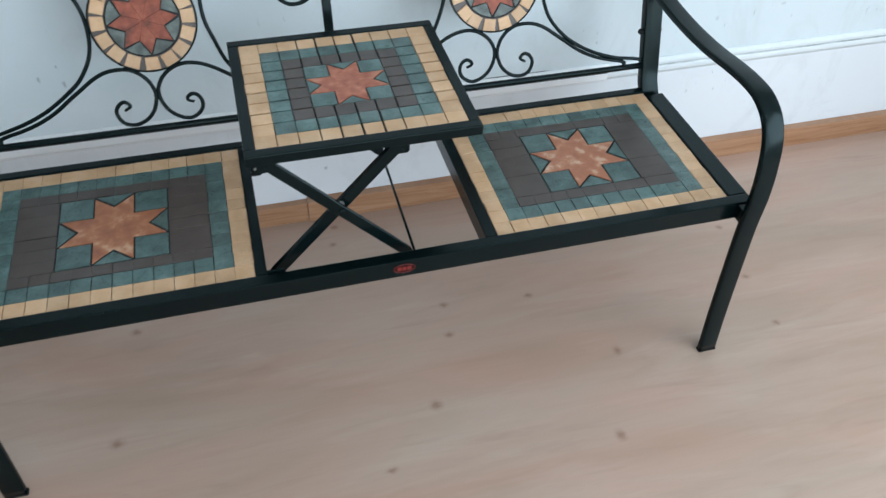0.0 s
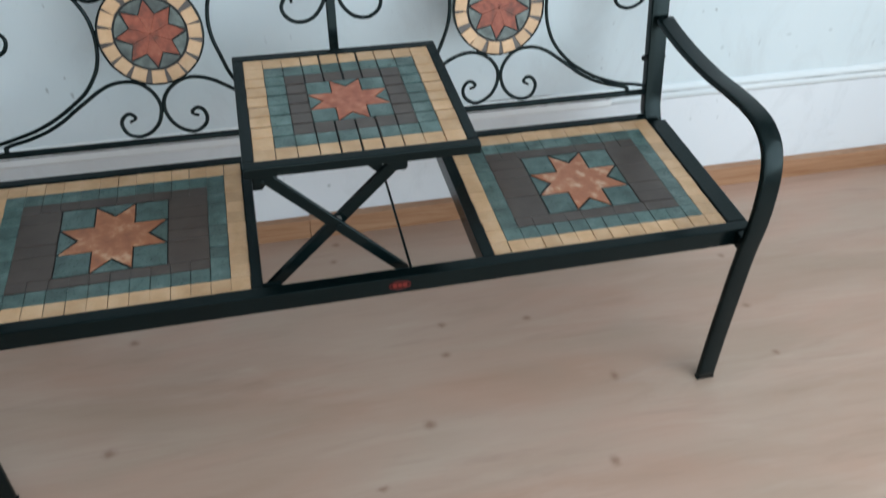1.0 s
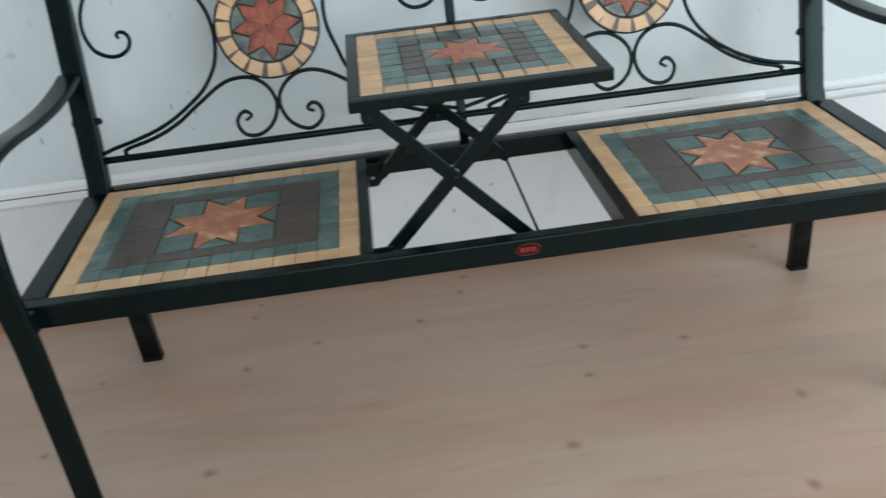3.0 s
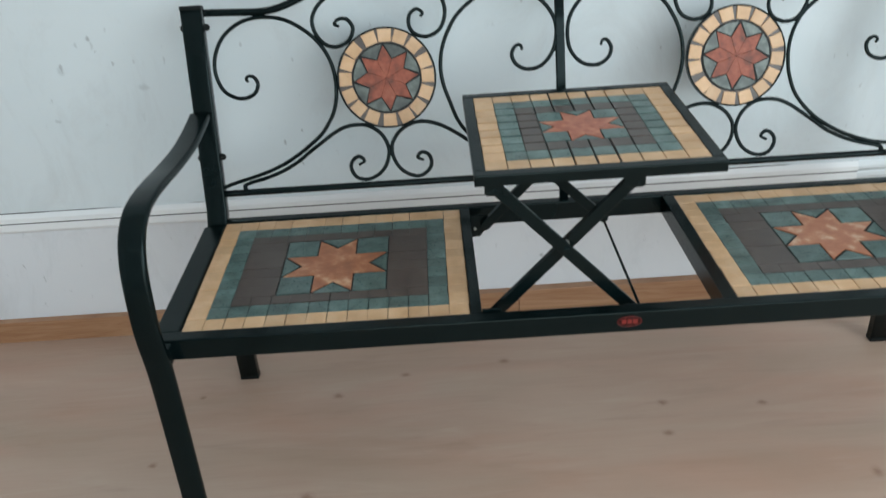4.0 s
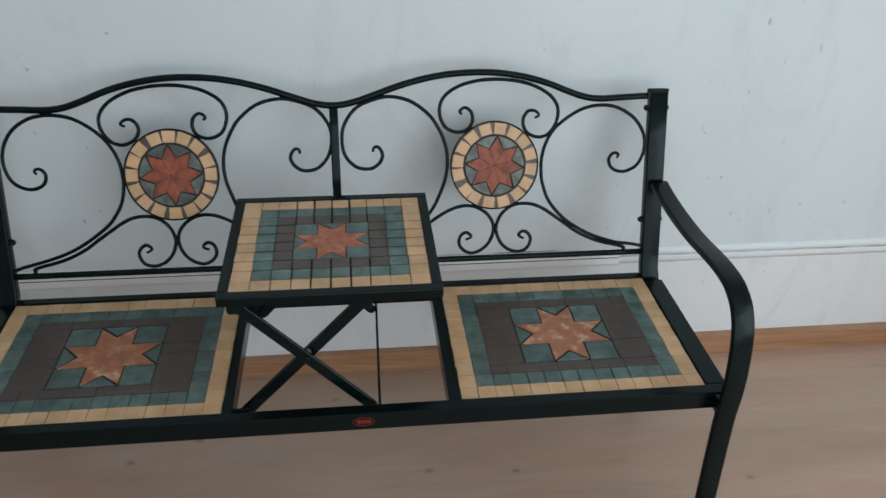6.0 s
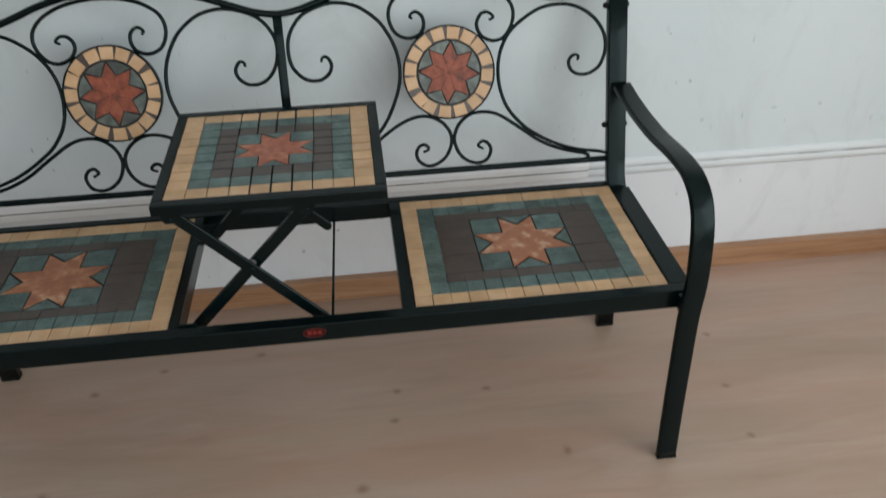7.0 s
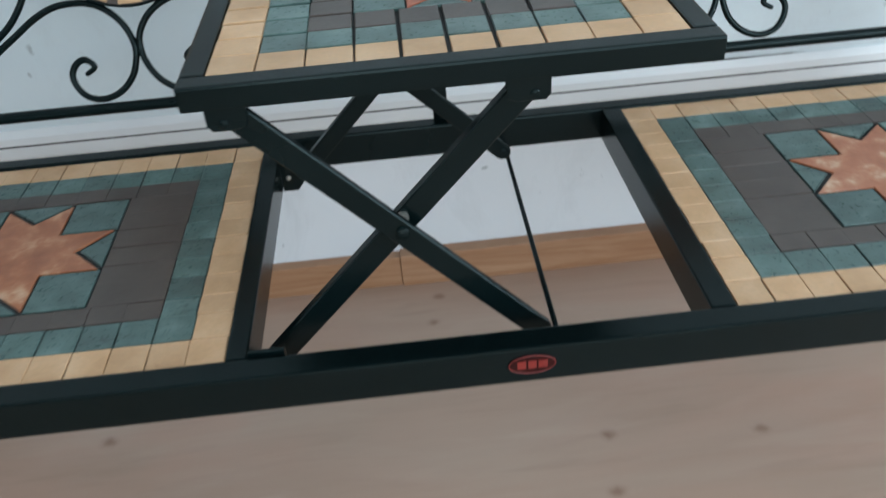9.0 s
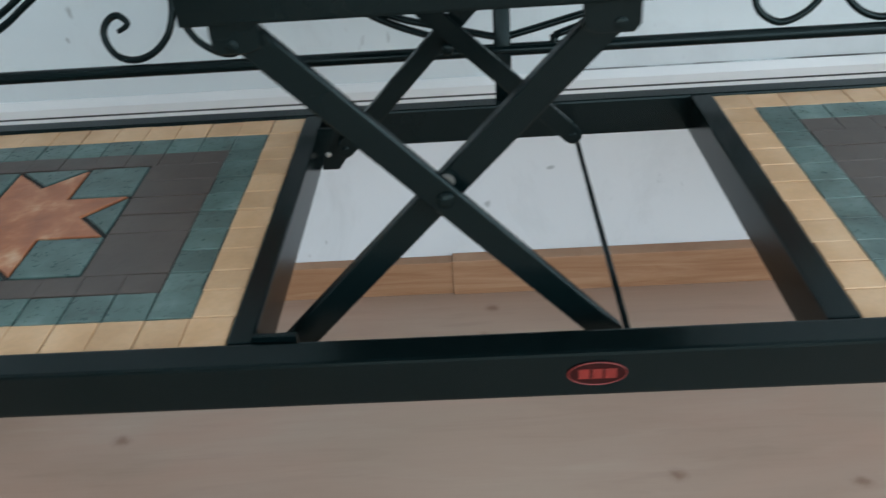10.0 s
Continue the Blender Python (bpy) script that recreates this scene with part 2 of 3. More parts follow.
SCUFFS = [(-0.80, 0.97, 0.006, 0.026), (-0.795, 0.955, 0.008, 0.012), (-0.69, 0.92, 0.004, 0.006), (-0.50, 1.0, 0.005, 0.006),
          (-0.93, 0.90, 0.005, 0.006), (-1.05, 0.80, 0.006, 0.008), (1.07, 1.01, 0.006, 0.013), (1.03, 0.59, 0.005, 0.007),
          (0.96, 0.72, 0.005, 0.004), (-0.95, 0.48, 0.005, 0.012), (0.08, 0.22, 0.007, 0.006), (-0.02, 0.16, 0.006, 0.008)]
SCUFFS += [(-0.644, 0.522, 0.004, 0.009), (-0.599, 0.549, 0.003, 0.005), (-0.594, 0.504, 0.005, 0.010), (-0.609, 0.465, 0.004, 0.006)]
worn = spots(wt, SCUFFS, (0, 2))
tone = mixed(wt, ramp(wt, worn, [(0.4, (0.6, 0.6, 0.6)), (1.15, BLACK)]), tone, (0.27, 0.30, 0.31))
FAINT = [(0.993, 0.587, 0.004, 0.007), (1.193, 0.479, 0.004, 0.014), (1.28, 0.497, 0.010, 0.006), (1.41, 0.50, 0.008, 0.006), (1.08, 0.475, 0.007, 0.008),
         (1.50, 0.78, 0.014, 0.008), (-1.08, 0.786, 0.005, 0.010), (-1.045, 0.785, 0.004, 0.013), (-1.13, 0.73, 0.010, 0.014), (-0.95, 0.68, 0.016, 0.010),
         (1.11, 0.451, 0.003, 0.006), (1.318, 0.456, 0.003, 0.006), (1.043, 0.249, 0.004, 0.008), (-0.89, 0.74, 0.004, 0.012), (-1.17, 0.61, 0.009, 0.006), (-1.10, 1.01, 0.012, 0.012)]
faint = spots(wt, FAINT, (0, 2))
tone = mixed(wt, ramp(wt, faint, [(0.4, (0.34, 0.34, 0.34)), (1.25, BLACK)]), tone, (0.33, 0.37, 0.38))
wt.links.new(tone, wb.inputs["Base Color"])
bump(wt, wb, noise_of(wt, 45, 6, 0.6), 0.12, 0.002)

TRIM, tt, tb = material("white_gloss_trim", 0.4)
tt.links.new(ramp(tt, noise_of(tt, 9, 6, 0.65, (0.3, 1, 1.5)), [(0.35, (0.80, 0.83, 0.85)), (0.62, (0.86, 0.88, 0.89)), (0.78, (0.72, 0.75, 0.77))]), tb.inputs["Base Color"])
bump(tt, tb, noise_of(tt, 60, 5, 0.6, (0.2, 1, 1)), 0.12, 0.001)
# groove dirt and the groove's shade in one dark colour
GROOVE_DARK, ct, cb = material("dirty_shaded_joint", 0.9)
ct.links.new(ramp(ct, noise_of(ct, 9, 4, 0.6, (0.6, 1, 1)), [(0.40, (0.035, 0.04, 0.042)), (0.60, (0.08, 0.088, 0.092)), (0.76, (0.36, 0.38, 0.39))]), cb.inputs["Base Color"])
HAIRLINE, ht, hb = material("cracked_paint_line", 0.9)
ht.links.new(ramp(ht, noise_of(ht, 5, 5, 0.6), [(0.42, (0.10, 0.10, 0.10)), (0.53, (0.32, 0.335, 0.34)), (0.60, (0.68, 0.745, 0.77))]), hb.inputs["Base Color"])

# grey of the paint-filled groove, and of dust and painted shade below the batten
GROOVE_GREY, qt, qb = material("groove_and_shade_grey", 0.8)
qt.links.new(ramp(qt, noise_of(qt, 6, 5, 0.65), [(0.34, (0.30, 0.325, 0.33)), (0.50, (0.52, 0.555, 0.57)), (0.66, (0.64, 0.68, 0.69))]), qb.inputs["Base Color"])

OVERPAINT, ot, obsdf = material("overpainted_trim", 0.55)
ot.links.new(ramp(ot, noise_of(ot, 7, 6, 0.65, (0.4, 1, 1.5)), [(0.32, (0.69, 0.74, 0.765)), (0.55, (0.745, 0.79, 0.81)), (0.72, (0.78, 0.815, 0.83))]), obsdf.inputs["Base Color"])
bump(ot, obsdf, noise_of(ot, 50, 5, 0.6), 0.15, 0.0015)

PINE, nt, nb = material("varnished_pine", 0.42)
pine = ramp(nt, noise_of(nt, 2.0, 6, 0.62, (1.4, 1, 20), 1.8), [(0.30, (0.27, 0.125, 0.062)), (0.45, (0.36, 0.190, 0.102)), (0.60, (0.42, 0.240, 0.138)), (0.78, (0.50, 0.320, 0.195))])
flame = ramp(nt, noise_of(nt, 5.0, 4, 0.6, (0.9, 1, 7), 2.2), [(0.56, BLACK), (0.72, (0.5, 0.5, 0.5))])
pine = mixed(nt, flame, pine, (0.26, 0.115, 0.05))
info = nt.nodes.new("ShaderNodeObjectInfo")
pine = mixed(nt, math_of(nt, "MULTIPLY", info.outputs["Random"], 0.3), pine, (0.33, 0.165, 0.075))
nt.links.new(pine, nb.inputs["Base Color"])
bump(nt, nb, noise_of(nt, 3.0, 6, 0.6, (1.0, 1, 60), 1.0), 0.10, 0.001)

GREY_PAINT, yt, yb = material("pale_wall_paint", 0.8)
yt.links.new(ramp(yt, noise_of(yt, 3), [(0.3, (0.68, 0.69, 0.69)), (0.7, (0.73, 0.74, 0.74))]), yb.inputs["Base Color"])
CEIL, et, eb = material("white_ceiling_paint", 0.8)
et.links.new(ramp(et, noise_of(et, 3), [(0.3, (0.76, 0.77, 0.78)), (0.7, (0.80, 0.81, 0.82))]), eb.inputs["Base Color"])


# ---- mesh helpers ----
def part(name, bm, mat, parent=None, label="", smooth=False):
    me = bpy.data.meshes.new(name)
    bmesh.ops.recalc_face_normals(bm, faces=bm.faces)
    bm.to_mesh(me)
    bm.free()
    me.materials.append(mat)
    if smooth:
        me.polygons.foreach_set("use_smooth", [True] * len(me.polygons))
    ob = new(name, me)
    ob.parent = parent
    return tagged(ob, label=label) if label else ob


def box(x0, x1, y0, y1, z0, z1, bevel=0.0, segments=2):
    bm = bmesh.new()
    bmesh.ops.create_cube(bm, size=1)
    for v in bm.verts:
        v.co = ((x0 + x1) / 2 + v.co.x * (x1 - x0), (y0 + y1) / 2 + v.co.y * (y1 - y0), (z0 + z1) / 2 + v.co.z * (z1 - z0))
    if bevel:
        bmesh.ops.bevel(bm, geom=list(bm.edges), offset=bevel, segments=segments, affect="EDGES", profile=0.6)
    return bm


def spline(ctrl, steps=8):
    """Points of a smooth curve through the control points."""
    p = [Vector(c) for c in ctrl]
    p = [2 * p[0] - p[1]] + p + [2 * p[-1] - p[-2]]
    out = []
    for i in range(1, len(p) - 2):
        a, b, c, d = p[i - 1:i + 3]
        for k in range(steps):
            s = k / steps
            out.append(0.5 * (2 * b + (c - a) * s + (2 * a - 5 * b + 4 * c - d) * s * s + (3 * b - a - 3 * c + d) * s ** 3))
    return out + [p[-2]]


def sweep(points, section, side):
    """A bar along points; section: (s, n) pairs, s along the fixed side vector, n across it."""
    bm = bmesh.new()
    side = Vector(side).normalized()
    rings = []
    for i, q in enumerate(points):
        t = (points[min(i + 1, len(points) - 1)] - points[max(i - 1, 0)]).normalized()
        nrm = side.cross(t).normalized()
        sec = section(i / (len(points) - 1)) if callable(section) else section
        rings.append([bm.verts.new(q + side * a + nrm * b) for a, b in sec])
    k = len(rings[0])
    for r, s in zip(rings, rings[1:]):
        for j in range(k):
            bm.faces.new((r[j], r[(j + 1) % k], s[(j + 1) % k], s[j]))
    bm.faces.new(rings[0][::-1])
    bm.faces.new(rings[-1])
    return bm


def circle(r, n=10):
    return [(r * math.cos(2 * math.pi * k / n), r * math.sin(2 * math.pi * k / n)) for k in range(n)]


def rounded(w, h, r, n=4):
    out = []
    for cx, cy, a0 in ((w / 2 - r, h / 2 - r, 0), (-w / 2 + r, h / 2 - r, 90), (-w / 2 + r, -h / 2 + r, 180), (w / 2 - r, -h / 2 + r, 270)):
        out += [(cx + r * math.cos(radians(a0 + 90 * k / n)), cy + r * math.sin(radians(a0 + 90 * k / n))) for k in range(n + 1)]
    return out


def prism(poly, h, chamfer=0.0, axis="z"):
    """A plate of that outline, h thick, with a chamfered upper edge; axis y: the outline lies in x and z and the plate grows towards -y."""
    n = len(poly)
    area = sum(poly[i][0] * poly[(i + 1) % n][1] - poly[(i + 1) % n][0] * poly[i][1] for i in range(n))
    if area < 0:
        poly = poly[::-1]
    pts = [Vector(p) for p in poly]

    def inset(d):
        out = []
        for i in range(n):
            e0, e1 = (pts[i] - pts[i - 1]).normalized(), (pts[(i + 1) % n] - pts[i]).normalized()
            n0, n1 = Vector((-e0.y, e0.x)), Vector((-e1.y, e1.x))
            m = (n0 + n1)
            m = m / max(m.length_squared / 2, 0.5)
            out.append(pts[i] + m * d)
        return out

    bm = bmesh.new()
    lay = [(pts, 0.0), (pts, h - chamfer), (inset(chamfer), h)] if chamfer else [(pts, 0.0), (pts, h)]
    make = (lambda u, v, w: (u, v, w)) if axis == "z" else (lambda u, v, w: (u, -w, v))
    rings = [[bm.verts.new(make(p.x, p.y, z)) for p in ring] for ring, z in lay]
    for r, s in zip(rings, rings[1:]):
        for j in range(n):
            bm.faces.new((r[j], r[(j + 1) % n], s[(j + 1) % n], s[j]))
    bm.faces.new(rings[0][::-1])
    bm.faces.new(rings[-1])
    return bm


def lathe_bolt(r, h, n=12):
    """A domed bolt head along z."""
    bm = bmesh.new()
    prof = [(r, 0), (r, h * 0.45), (r * 0.8, h * 0.8), (r * 0.35, h)]
    rings = [[bm.verts.new((a * math.cos(2 * math.pi * k / n), a * math.sin(2 * math.pi * k / n), z)) for k in range(n)] for a, z in prof]
    for q, s in zip(rings, rings[1:]):
        for j in range(n):
            bm.faces.new((q[j], q[(j + 1) % n], s[(j + 1) % n], s[j]))
    bm.faces.new(rings[0][::-1])
    bm.faces.new(rings[-1])
    return bm


# ---- the room ----
def setting(name, bm, mat, label, category):
    return tagged(part(name, bm, mat), label, category, kind="structure")


setting("floor", box(ROOM_L - 0.15, ROOM_R + 0.15, ROOM_B - 0.15, WALL_Y + 0.15, -0.06, 0.0), FLOOR, "pale pine laminate floor with scattered brown knots", "floor")
setting("ceiling", box(ROOM_L - 0.15, ROOM_R + 0.15, ROOM_B - 0.15, WALL_Y + 0.15, ROOM_H, ROOM_H + 0.1), CEIL, "plain white painted ceiling", "ceiling")
setting("wall_north", box(ROOM_L - 0.15, ROOM_R + 0.15, WALL_Y, WALL_Y + 0.15, 0.0, ROOM_H), WALL, "scuffed white painted plaster wall behind the bench", "wall")
setting("wall_west", box(ROOM_L - 0.15, ROOM_L, ROOM_B, WALL_Y, 0.0, ROOM_H), GREY_PAINT, "plain pale painted wall", "wall")


def pierced(name, lo, hi, hole, across):
    """A wall with one window opening through it; across: runs along x or y."""
    a, b, z0, z1 = hole
    bm = bmesh.new()
    for u0, u1, w0, w1 in ((lo, a, 0, ROOM_H), (b, hi, 0, ROOM_H), (a, b, 0, z0), (a, b, z1, ROOM_H)):
        piece = box(u0, u1, ROOM_B - 0.15, ROOM_B, w0, w1) if across == "x" else box(ROOM_R, ROOM_R + 0.15, u0, u1, w0, w1)
        me = bpy.data.meshes.new("tmp")
        piece.to_mesh(me)
        piece.free()
        bm.from_mesh(me)
        bpy.data.meshes.remove(me)
    return setting(name, bm, GREY_PAINT, "unseen pale painted wall with an assumed window opening", "wall")


pierced("wall_south", ROOM_L - 0.15, ROOM_R + 0.15, WIN_B, "x")
pierced("wall_east", ROOM_B, WALL_Y, WIN_R, "y")

# pine skirting in two lengths that meet behind the bench
skirting = new("baseboard")
tagged(skirting, "varnished pine skirting board along the white wall", "baseboard", kind="structure")
part("board", box(ROOM_L, -0.0830, 0.6545, WALL_Y, 0.0, 0.0638, 0.0012), PINE, skirting)
part("board", box(-0.0826, ROOM_R, 0.6505, WALL_Y, 0.0, 0.0680, 0.0015), PINE, skirting)

# painted wall moulding: a flat upper board, a dirty groove with painted shade and a lower batten with a chamfered foot
moulding = new("trim")
tagged(moulding, "white painted wall moulding with a dirty groove and its shade painted in", "moulding", kind="structure")


def run_of(prof, x0=ROOM_L, x1=ROOM_R):
    """A strip along the wall with that outline in y and z."""
    bm = bmesh.new()
    ends = [[bm.verts.new((x, WALL_Y - y, z)) for y, z in prof] for x in (x0, x1)]
    k = len(prof)
    for j in range(k):
        bm.faces.new((ends[0][j], ends[0][(j + 1) % k], ends[1][(j + 1) % k], ends[1][j]))
    bm.faces.new(ends[0])
    bm.faces.new(ends[1][::-1])
    return bm


SPLIT = 0.775                # past the bench the moulding is filled with paint, with a softer groove
part("batten", run_of([(0, 0.3215), (0.004, 0.3235), (0.0085, 0.331), (0.0085, 0.3495), (0, 0.3495)], ROOM_L, SPLIT), TRIM, moulding)
part("upper_strip", run_of([(0, 0.3525), (0.0085, 0.3525), (0.0085, 0.3650), (0.0030, 0.3765), (0, 0.3765)], ROOM_L, SPLIT), TRIM, moulding)
# nearly flush strip: the depth of the groove is painted as dark shade
part("groove", run_of([(0, 0.3495), (0.0082, 0.3495), (0.0082, 0.3525), (0, 0.3525)], ROOM_L, SPLIT), GROOVE_DARK, moulding, "dirty joint with the groove's shade painted dark")
part("batten", run_of([(0, 0.3275), (0.002, 0.3285), (0.0065, 0.3345), (0.0085, 0.3385), (0.0085, 0.3475), (0.0070, 0.3510), (0, 0.3510)], SPLIT), OVERPAINT, moulding)
part("upper_strip", run_of([(0, 0.3565), (0.0070, 0.3565), (0.0085, 0.3595), (0.0085, 0.3660), (0.0035, 0.3765), (0, 0.3765)], SPLIT), OVERPAINT, moulding)
part("groove", run_of([(0, 0.3510), (0.0068, 0.3510), (0.0050, 0.3538), (0.0068, 0.3565), (0, 0.3565)], SPLIT), GROOVE_GREY, moulding, "grey groove filled with paint")
# thin grey strip: dust plus the batten's shadow put into the colour
part("dust_shade_line", run_of([(0, 0.3255), (0.0012, 0.3260), (0.0012, 0.3275), (0, 0.3275)], SPLIT), GROOVE_GREY, moulding, "grey dust and painted shade under the batten")
for a, b in ((ROOM_L, -0.84), (0.06, SPLIT)):
    part("crack", run_of([(0, 0.3765), (0.0016, 0.3765), (0.0016, 0.3785), (0, 0.3785)], a, b), HAIRLINE, moulding, "broken dark line of cracked paint")

# ---- the bench ----
bench = tagged(new("garden_bench"), "black metal garden bench with mosaic seats and a raised folding table", "bench")
SEAT_Z = 0.430
LEAN_S = 0.28                                   # recline of the back: metres back for each metre up
UP = Vector((0, LEAN_S, 1)).normalized()
FRONT = Vector((0, -1, LEAN_S)).normalized()


def on_back(u, z, off=0.0):
    return Vector((u, 0.4644 + LEAN_S * (z - 0.43), z)) + FRONT * off


# seat frame
part("front_rail", box(-0.802, 0.802, 0.0, 0.027, 0.390, 0.4325, 0.003), STEEL, bench)
part("rear_rail", box(-0.756, 0.756, 0.4415, 0.465, 0.388, 0.4325, 0.003), STEEL, bench)
for s in (-1, 1):
    part("side_rail", box(*sorted((s * 0.757, s * 0.802)), 0.0275, 0.429, 0.392, 0.4323, 0.003), STEEL, bench)
    part("cross_rail", box(*sorted((s * 0.2155, s * (0.2400 if s > 0 else 0.2360))), 0.0275, 0.441, 0.390, 0.4323, 0.002), STEEL, bench)

# armrests that run down into the front legs
ARM = [(-0.043, 0.0), (-0.036, 0.12), (-0.031, 0.25), (-0.0275, 0.38), (-0.026, 0.46), (-0.021, 0.53), (-0.008, 0.59), (0.018, 0.632),
       (0.060, 0.655), (0.11, 0.660), (0.17, 0.657), (0.26, 0.648), (0.36, 0.646), (0.45, 0.651), (0.512, 0.659)]
for s in (-1, 1):
    pts = spline([(s * (0.7815 + 0.004 * (z > 0.45 and (y < 0.3 or s > 0)) + 0.0015 * s * s + 0.002 * (s < 0)), y, z + 0.003 * (z < 0.01)) for y, z in ARM], 6)
    arm = part("armrest_leg", sweep(pts, rounded(0.045, 0.016, 0.006), (1, 0, 0)), STEEL, bench, smooth=True)
    part("foot_cap", box(s * 0.7830 - 0.0224, s * 0.7830 + 0.0224, -0.0512, -0.0350, 0.0, 0.006, 0.002), PLASTIC, arm)
    part("seat_bracket", box(*sorted((s * 0.764, s * 0.799)), -0.0195, 0.0, 0.395, 0.429, 0.002), STEEL, bench)
    bolt = part("bolt", lathe_bolt(0.007, 0.006), PLASTIC, arm)
    bolt.matrix_basis = pose(s * 0.735, 0.0135, 0.3905, 180, 0, 0)

# back posts: upright below the seat, reclined above
for s in (-1, 1):
    fx, fy = (0.7825, 0.4365) if s > 0 else (-0.7775, 0.4432)
    low = [Vector((fx + (s * 0.7795 - fx) * z / 0.4, fy + (0.4425 - fy) * z / 0.4, z)) for z in (0.0, 0.2, 0.36, 0.40)]
    high = [on_back(s * 0.7795, z, -0.0045) for z in (0.445, 0.48, 0.6, 0.75, 0.870)]
    post = part("back_post", sweep(low + high, rounded(0.045, 0.025, 0.004), (1, 0, 0)), STEEL, bench, smooth=True)
    cap = part("post_cap", box(-0.0229, 0.0229, -0.0130, 0.0130, -0.004, 0.006, 0.002), PLASTIC, post)
    cap.matrix_basis = Matrix.Translation(on_back(s * 0.7795, 0.870, -0.0045)) @ pose(0, 0, 0, -math.degrees(math.atan(LEAN_S)), 0, 0)
    part("foot_cap", box(fx - 0.0226, fx + 0.0226, fy - 0.0126, fy + 0.0126, 0.0, 0.012, 0.003), PLASTIC, post)
    for z in (0.832, 0.565):
        c = on_back(s * 0.7795, z, -0.004)
        for d, r, h in ((-1, 0.0075, 0.012), (1, 0.0065, 0.006)):
            b = part("bolt", lathe_bolt(r, h), PLASTIC, post)
            b.matrix_basis = Matrix.Translation(c + Vector((s * d * 0.0222, 0, 0))) @ pose(0, 0, 0, 0, 90 * s * d, 0)

# back rails
TOP = [(0.000, 0.853), (0.045, 0.859), (0.091, 0.873), (0.159, 0.895), (0.228, 0.911), (0.297, 0.919), (0.374, 0.919), (0.446, 0.909),
       (0.506, 0.893), (0.556, 0.874), (0.596, 0.861), (0.636, 0.856), (0.696, 0.858), (0.753, 0.860)]
both = [(-u, z) for u, z in TOP[:0:-1]] + TOP
part("top_rail", sweep(spline([on_back(u, z) for u, z in both], 6), circle(0.0078, 12), FRONT), STEEL, bench, smooth=True)
part("lower_rail", sweep([on_back(u / 10 * 0.758, 0.4856) for u in range(-10, 11)], circle(0.0075, 12), FRONT), STEEL, bench, smooth=True)
part("centre_bar", sweep([on_back(0.0, z) for z in (0.42, 0.5, 0.6, 0.7, 0.8, 0.850)], rounded(0.020, 0.012, 0.003), (1, 0, 0)), STEEL, bench, smooth=True)

# scrollwork: one quarter of the pattern, mirrored about each medallion and about the centre
MED_U, MED_Z = 0.378, 0.708
BIG = [(0.304, 0.717), (0.308, 0.724), (0.302, 0.729), (0.291, 0.726), (0.284, 0.713), (0.291, 0.695), (0.311, 0.685), (0.335, 0.687),
       (0.359, 0.703), (0.372, 0.737), (0.368, 0.775), (0.346, 0.812), (0.308, 0.837), (0.265, 0.845), (0.216, 0.838), (0.173, 0.814),
       (0.143, 0.785), (0.124, 0.751), (0.116, 0.715), (0.117, 0.678), (0.124, 0.648), (0.134, 0.624), (0.152, 0.599), (0.178, 0.576),
       (0.206, 0.557), (0.237, 0.540), (0.272, 0.526), (0.312, 0.5145), (0.355, 0.506), (0.379, 0.499)]
INNER = [(0.290, 0.747), (0.288, 0.756), (0.279, 0.758), (0.270, 0.748), (0.268, 0.735), (0.277, 0.719), (0.299, 0.708), (0.331, 0.714),
         (0.356, 0.742), (0.365, 0.781), (0.357, 0.815), (0.330, 0.847), (0.290, 0.864), (0.248, 0.870), (0.199, 0.859), (0.157, 0.829),
         (0.134, 0.797), (0.119, 0.763), (0.113, 0.727), (0.116, 0.691), (0.128, 0.654), (0.153, 0.606), (0.191, 0.559), (0.247, 0.526),
         (0.311, 0.509), (0.377, 0.499)]
LOW_OUT = [(0.075, 0.530), (0.064, 0.536), (0.063, 0.541), (0.073, 0.548), (0.085, 0.543), (0.0925, 0.530), (0.089, 0.514), (0.078, 0.502),
           (0.058, 0.498), (0.036, 0.505), (0.018, 0.521), (0.0085, 0.541), (0.006, 0.561), (0.014, 0.584), (0.030, 0.602), (0.052, 0.613),
           (0.078, 0.615), (0.101, 0.611), (0.125, 0.600), (0.150, 0.583), (0.180, 0.562), (0.210, 0.541), (0.248, 0.5225), (0.284, 0.511),
           (0.315, 0.504), (0.332, 0.4985)]
LOW_IN = [(0.070, 0.532), (0.059, 0.536), (0.057, 0.542), (0.067, 0.549), (0.079, 0.545), (0.086, 0.532), (0.084, 0.517), (0.073, 0.505),
          (0.056, 0.4985), (0.036, 0.5035), (0.018, 0.516), (0.0065, 0.533), (0.001, 0.552), (0.003, 0.572), (0.016, 0.592), (0.036, 0.6065),
          (0.058, 0.6135), (0.082, 0.613), (0.105, 0.6065), (0.127, 0.596), (0.159, 0.576), (0.202, 0.545), (0.254, 0.519), (0.317, 0.4985)]
ARCH = [(0.098, 0.815), (0.108, 0.822), (0.096, 0.832), (0.079, 0.829), (0.069, 0.807), (0.080, 0.782), (0.107, 0.771), (0.133, 0.779),
        (0.152, 0.809), (0.152, 0.842), (0.129, 0.870), (0.087, 0.891), (0.043, 0.901), (0.000, 0.904)]

ARCH_IN = [(0.078, 0.827), (0.083, 0.834), (0.070, 0.842), (0.055, 0.831), (0.053, 0.809), (0.066, 0.792), (0.092, 0.787), (0.119, 0.801),
           (0.131, 0.835), (0.120, 0.867), (0.085, 0.890), (0.043, 0.901)]


